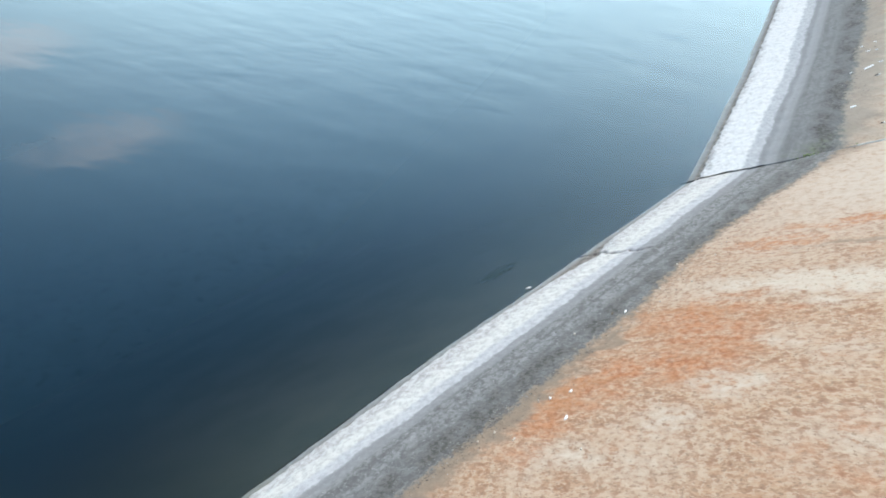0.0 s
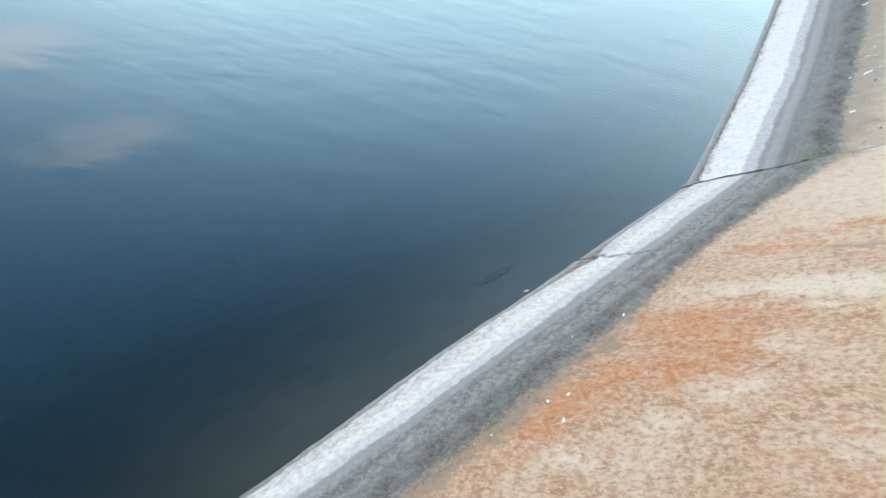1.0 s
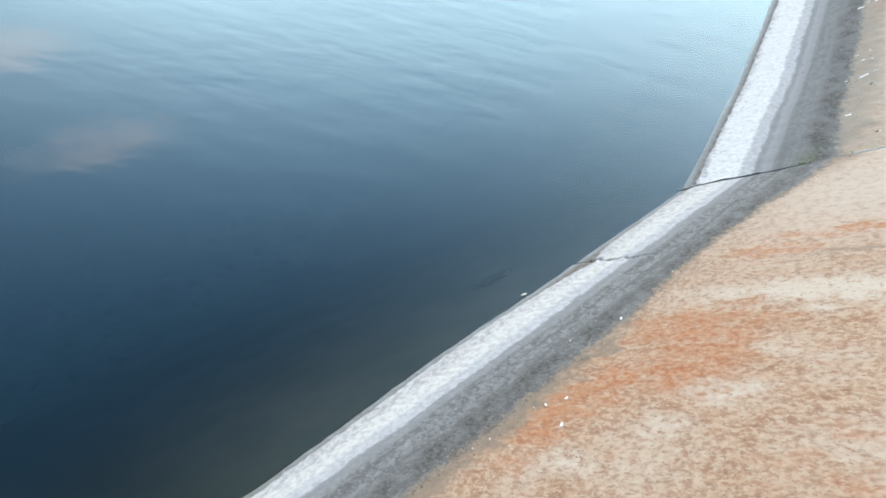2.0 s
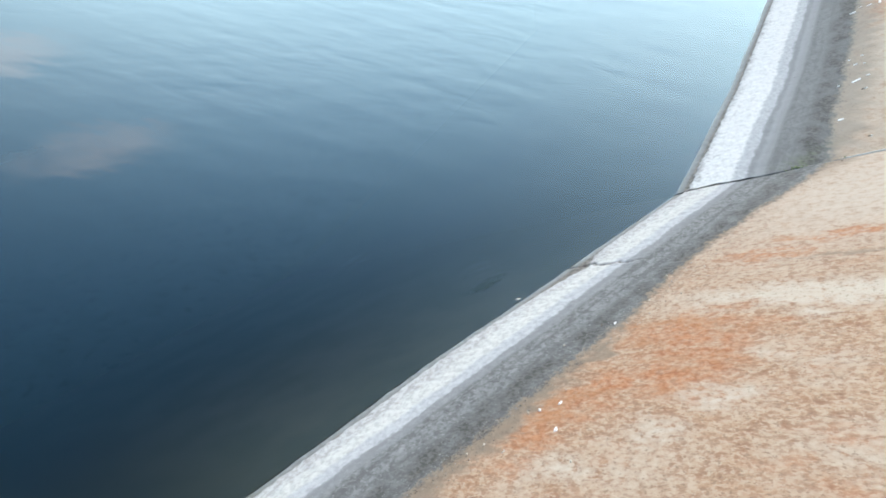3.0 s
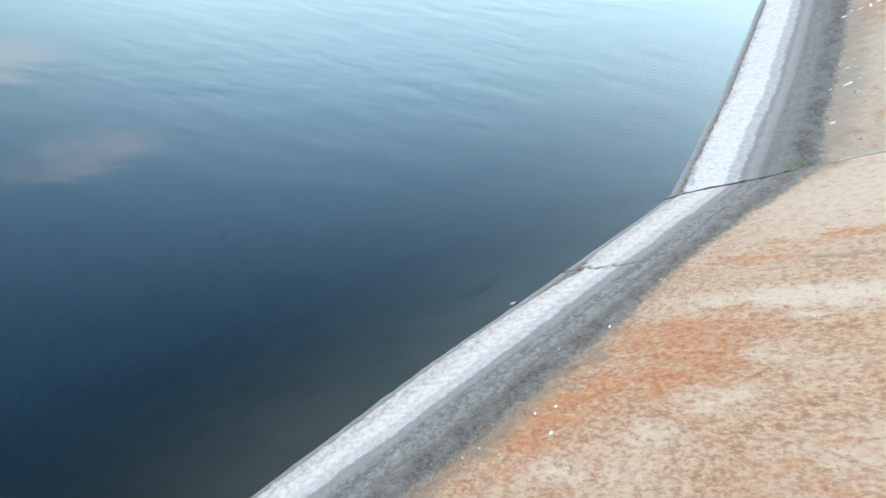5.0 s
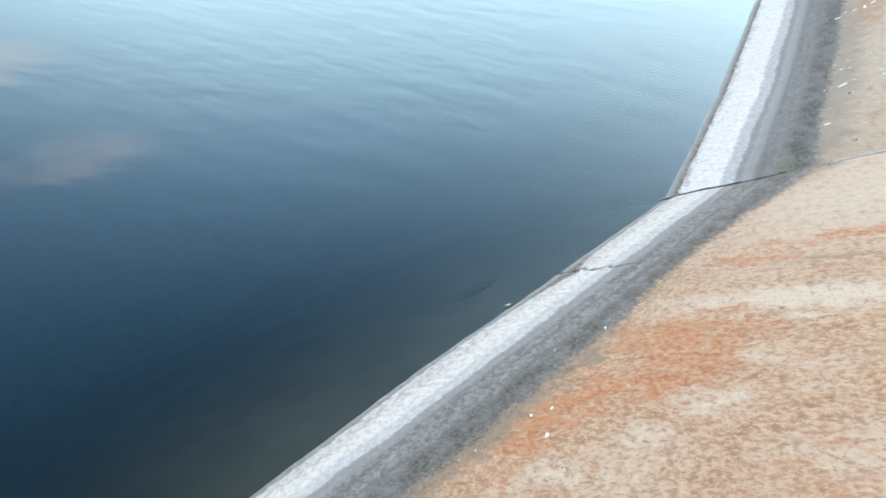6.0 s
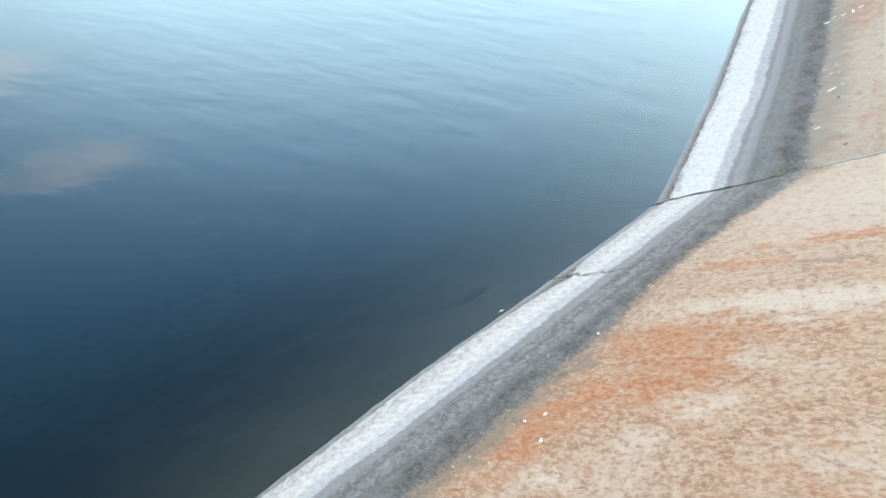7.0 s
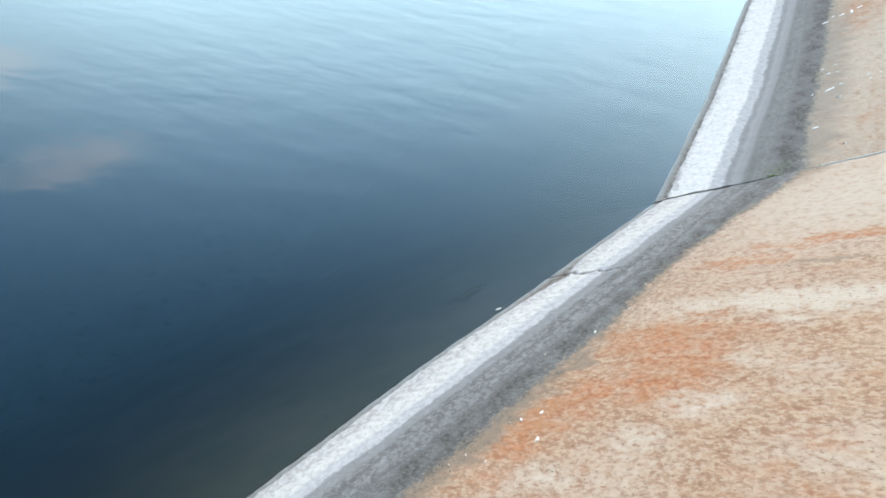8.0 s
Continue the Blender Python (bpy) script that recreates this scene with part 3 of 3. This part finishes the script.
def flake(i, u, v, length, width, turn, label, material):
    """A small curled chip with uneven outline and some thickness."""
    bm = bmesh.new()
    count = 9
    low, high = [], []
    for j in range(count):
        an = 2 * math.pi * j / count
        r = 1 + rng.uniform(-0.2, 0.2)
        x, y = length / 2 * r * math.cos(an), width / 2 * r * math.sin(an)
        curl = 0.002 * (abs(x) / (length / 2)) ** 2
        low.append(bm.verts.new((x, y, curl - 0.002)))
        high.append(bm.verts.new((x * 0.9, y * 0.9, curl + 0.0025)))
    for j in range(count):
        bm.faces.new((low[j], low[(j + 1) % count], high[(j + 1) % count], high[j]))
    top = bm.verts.new((0, 0, 0.0035))
    for j in range(count):
        bm.faces.new((high[j], high[(j + 1) % count], top))
    bm.faces.new(low[::-1])
    ob = part("flake", bm, material)
    place, axes = on_slope(i, u, v, 0.001)
    ob.matrix_world = Matrix.Translation(place) @ axes.to_4x4() @ pose(0, 0, 0, 0, 0, turn)
    return tagged(ob, label, "flake", "white flakes on the slope")


# slab, place along it, place up it, length, width, turn
FLAKES = [
    (1, 0.484, 1.037, 0.060, 0.024, 84),
    (1, 1.163, 1.077, 0.102, 0.028, 118),
    (1, 1.163, 0.953, 0.022, 0.011, 101),
    (1, 1.522, 1.038, 0.039, 0.015, 81),
    (1, 1.664, 0.982, 0.024, 0.011, 106),
    (1, 1.682, 1.075, 0.033, 0.012, 59),
    (1, 1.488, 1.104, 0.026, 0.011, 79),
    (1, 1.207, 1.149, 0.037, 0.014, 81),
    (1, 2.825, 0.938, 0.067, 0.028, 85),
    (1, 2.923, 1.000, 0.035, 0.013, 119),
    (1, 2.885, 1.076, 0.062, 0.025, 121),
    (1, 2.875, 1.160, 0.122, 0.028, 6),
    (1, 1.227, 1.329, 0.040, 0.015, 88),
    (1, 1.124, 1.353, 0.031, 0.011, 116),
    (1, 1.180, 1.416, 0.025, 0.011, 74),
    (1, 2.917, 1.222, 0.067, 0.027, 113),
    (1, 0.949, 1.152, 0.037, 0.014, 101),
    (1, 0.098, 1.252, 0.020, 0.011, 56),
    (0, -2.901, 1.300, 0.036, 0.014, 21),
    (0, -2.776, 1.111, 0.030, 0.011, 54),
    (0, -2.717, 1.171, 0.028, 0.011, 10),
    (0, -3.040, 1.044, 0.027, 0.011, 35),
    (0, -3.067, 1.177, 0.027, 0.011, 17),
    (0, -1.405, 1.056, 0.027, 0.011, 37),
    (0, -1.777, 0.970, 0.025, 0.011, 28),
    (0, -2.228, 0.792, 0.024, 0.011, 29),
    (0, -2.012, 0.933, 0.031, 0.011, 27),
    (0, -2.800, 1.067, 0.020, 0.011, 58),
    (0, -3.071, 1.511, 0.022, 0.011, 43),
    (0, -1.717, 1.113, 0.022, 0.011, 52),
    (0, -3.112, 1.020, 0.020, 0.011, 29),
    (0, -1.486, 0.883, 0.027, 0.011, 61),
]
for i, u, v, length, width, turn in FLAKES:
    if length < 0.0275 and i == 0:
        flake(i, u, v, length * 0.7, width * 0.7, turn, "tiny dull buff chip lying on the concrete slope", M_CHIP)
    else:
        flake(i, u, v, length * 0.8, width * 0.9, turn,
              "small white flake lying on the concrete slope" if length < 0.07 else "long white flake lying on the concrete slope", M_FLAKE)


# dark curled leaves, dry on the slope
def dry_leaf(i, u, v, length, turn):
    bm = bmesh.new()
    rows = []
    for j in range(7):
        f = j / 6
        half = length * 0.17 * math.sin(math.pi * (0.08 + 0.88 * f)) * (1 + 0.2 * n3(u * 9, f * 6))
        arch = 0.09 * length * math.sin(math.pi * f)
        rows.append([bm.verts.new(((f - 0.5) * length, y * half, arch * 0.5 + abs(y) ** 2 * half * 0.7 + z)) for y, z in
                     ((-1, 0.0), (-0.5, 0.0), (0, 0.0), (0.5, 0.0), (1, 0.0), (0.5, -0.0012), (0, -0.0012), (-0.5, -0.0012))])
    for r0, r1 in zip(rows, rows[1:]):
        for c in range(8):
            bm.faces.new((r0[c], r1[c], r1[(c + 1) % 8], r0[(c + 1) % 8]))
    bm.faces.new(rows[0]), bm.faces.new(rows[-1][::-1])
    bmesh.ops.recalc_face_normals(bm, faces=bm.faces[:])
    ob = part("dry_leaf", bm, M_LEAF)
    place, axes = on_slope(i, u, v, 0.0015)
    ob.matrix_world = Matrix.Translation(place) @ axes.to_4x4() @ pose(0, 0, 0, 0, 0, turn)
    tagged(ob, "small dark curled dry leaf lying on the concrete slope", "leaf", "dry leaves on the slope")


for i, u, v, length, turn in ((1, 0.949, 1.142, 0.032, 100), (0, 0.100, 1.118, 0.026, 40), (1, 0.099, 1.242, 0.026, 100), (0, -2.027, 0.867, 0.03, 20)):
    dry_leaf(i, u, v, length, turn)


# grit washed together at the upper edge of the grey belt
def grit(name, count, small, large, material, label, near=0.0):
    verts, faces = [], []
    for _ in range(count):
        i = 0 if rng.random() < 0.75 else 1
        u = rng.uniform(-4.4, -0.2) if i == 0 else rng.uniform(0.25, 3.5)
        v = rng.gauss(0.95, 0.07) if rng.random() < 0.65 else rng.uniform(0.5, 1.15)
        if near and rng.random() < near:
            i, u, v = 0, rng.gauss(-3.0, 0.4), rng.gauss(0.97, 0.05)
        if n3(u * 3.2, v * 8, count) < rng.uniform(-0.4, 0.4):
            continue
        place, axes = on_slope(i, u, v)
        s = rng.uniform(small, large) * (1.6 if rng.random() < 0.06 else 1)
        ang = rng.uniform(0, 6.3)
        base = len(verts)
        for dx, dy, dz in ((1, 0, 0), (0, 0.8, 0), (-1.2, 0.1, 0), (0, -0.7, 0), (0.1, 0, 0.7), (0, 0, -0.4)):
            x, y = dx * math.cos(ang) - dy * math.sin(ang), dx * math.sin(ang) + dy * math.cos(ang)
            j = rng.uniform(0.7, 1.3)
            verts.append(place + axes @ Vector((x * s * j, y * s * j, dz * s)))
        for a, b in ((0, 1), (1, 2), (2, 3), (3, 0)):
            faces += [(base + a, base + b, base + 4), (base + b, base + a, base + 5)]
    ob = link_mesh(name, verts, faces, material, False)
    tagged(ob, label, "grit", kind="stuff")


grit("grit", 2600, 0.0014, 0.0036, M_GRIT, "fine dark grit washed along the grey belt", 0.3)
grit("shell_grit", 1500, 0.0014, 0.0034, M_SHELL, "pale broken grit strewn over the grey belt", 0.15)


# green sprigs rooted in the joint
def sprig(v, across, size):
    bm = bmesh.new()
    for _ in range(9):
        an, lean = rng.uniform(0, 6.28), rng.uniform(0.3, 1.1)
        tip = Vector((math.cos(an) * lean, math.sin(an) * lean, 1.0)) * size * rng.uniform(0.6, 1.1)
        wide = Vector((-math.sin(an), math.cos(an), 0)) * size * 0.13
        a, b = bm.verts.new(-wide * 0.6), bm.verts.new(wide * 0.6)
        c, e = bm.verts.new(tip * 0.55 + wide), bm.verts.new(tip * 0.55 - wide)
        ridge = bm.verts.new(tip * 0.5 + Vector((0, 0, size * 0.06)))
        t = bm.verts.new(tip - Vector((0, 0, size * 0.25)))
        for face in ((a, b, ridge), (b, c, ridge), (c, t, ridge), (t, e, ridge), (e, a, ridge)):
            bm.faces.new(face)
    ob = part("sprig", bm, M_MOSS)
    ob.matrix_world = Matrix.Translation(along_joint(v, across, -0.012))
    return tagged(ob, "tiny green sprig rooted in the joint", "plant", "sprigs in the joint")


for v, across, size in ((0.76, 0.0, 0.026), (0.80, 0.005, 0.036), (0.835, -0.004, 0.04), (0.87, 0.004, 0.034), (0.91, 0.0, 0.024), (1.12, 0.01, 0.028), (1.0, -0.003, 0.02)):
    sprig(v, across, size)


# pale scrap afloat at the waterline, and a weed clump under the surface
# stands in for a pale floating thing taken for a small fish
def scrap():
    bm = bmesh.new()
    spine = [(-0.030, 0.0, 0.002), (-0.018, 0.010, 0.007), (0.0, 0.013, 0.010), (0.016, 0.009, 0.008), (0.027, 0.006, 0.005), (0.038, 0.002, 0.003)]
    rings = []
    for x, w, z in spine:
        w = max(w, 0.0015)
        rings.append([bm.verts.new((x, w * math.cos(a), z * 0.4 + z * 0.6 * math.sin(a))) for a in (0, 1.05, 2.09, 3.14, 4.19, 5.24)])
    for r0, r1 in zip(rings, rings[1:]):
        for a in range(6):
            bm.faces.new((r0[a], r1[a], r1[(a + 1) % 6], r0[(a + 1) % 6]))
    bm.faces.new(rings[0]), bm.faces.new(rings[-1][::-1])
    ob = part("floating_scrap", bm, M_SCRAP)
    ob.matrix_world = pose(0.492, 3.858, 0.0, 0, 0, 28) @ Matrix.Scale(0.62, 4)
    tagged(ob, "small soaked pale scrap afloat at the waterline", "leaf")


scrap()


def weed(x, y, turn, length, width):
    """A low mat of waterweed on the sloped side, with loose fronds round it."""
    depth = depth_at(x, y)
    a, b, d, n = side(0)
    up = Vector((-n.x * math.sin(SLOPE), -n.y * math.sin(SLOPE), math.cos(SLOPE)))
    d3 = Vector((d.x, d.y, 0))
    bm = bmesh.new()
    bmesh.ops.create_icosphere(bm, subdivisions=4, radius=1)
    for p in bm.verts:
        c = p.co.copy()
        p.co *= 1 + 0.5 * n3(c.x * 1.7 + x, c.y * 1.7, c.z) + 0.3 * n3(c.x * 5, c.y * 5 + y, c.z * 5)
        p.co = Vector((p.co.x * length * 0.75, p.co.y * width * 0.75, p.co.z * 0.009))
    for _ in range(70):
        an, r = rng.uniform(0, 6.28), rng.uniform(0.4, 1.0)
        root = Vector((math.cos(an) * r * length, math.sin(an) * r * width, 0.0))
        way = rng.uniform(0, 6.28)
        run_to = Vector((math.cos(way), math.sin(way), 0)) * rng.uniform(0.02, 0.05)
        wide = Vector((-math.sin(way), math.cos(way), 0)) * rng.uniform(0.002, 0.005)
        rise = rng.uniform(0.004, 0.02)
        q = [bm.verts.new(root + o) for o in (-wide, wide, run_to * 0.5 + wide * 1.3 + Vector((0, 0, rise)),
                                             run_to * 0.5 - wide * 1.3 + Vector((0, 0, rise)), run_to + Vector((0, 0, rise * 0.4)))]
        bm.faces.new((q[0], q[1], q[2], q[3])), bm.faces.new((q[3], q[2], q[4]))
    for face in bm.faces:
        face.smooth = True
    ob = part("waterweed", bm, M_WEED)
    axes = Matrix((d3, up.cross(d3), up)).transposed()
    ob.matrix_world = Matrix.Translation((x, y, -depth + 0.003)) @ axes.to_4x4() @ pose(0, 0, 0, 0, 0, turn)
    tagged(ob, "dark green mat of waterweed on the sloped side under water", "waterweed")


weed(0.362, 4.41, -6, 0.16, 0.08)
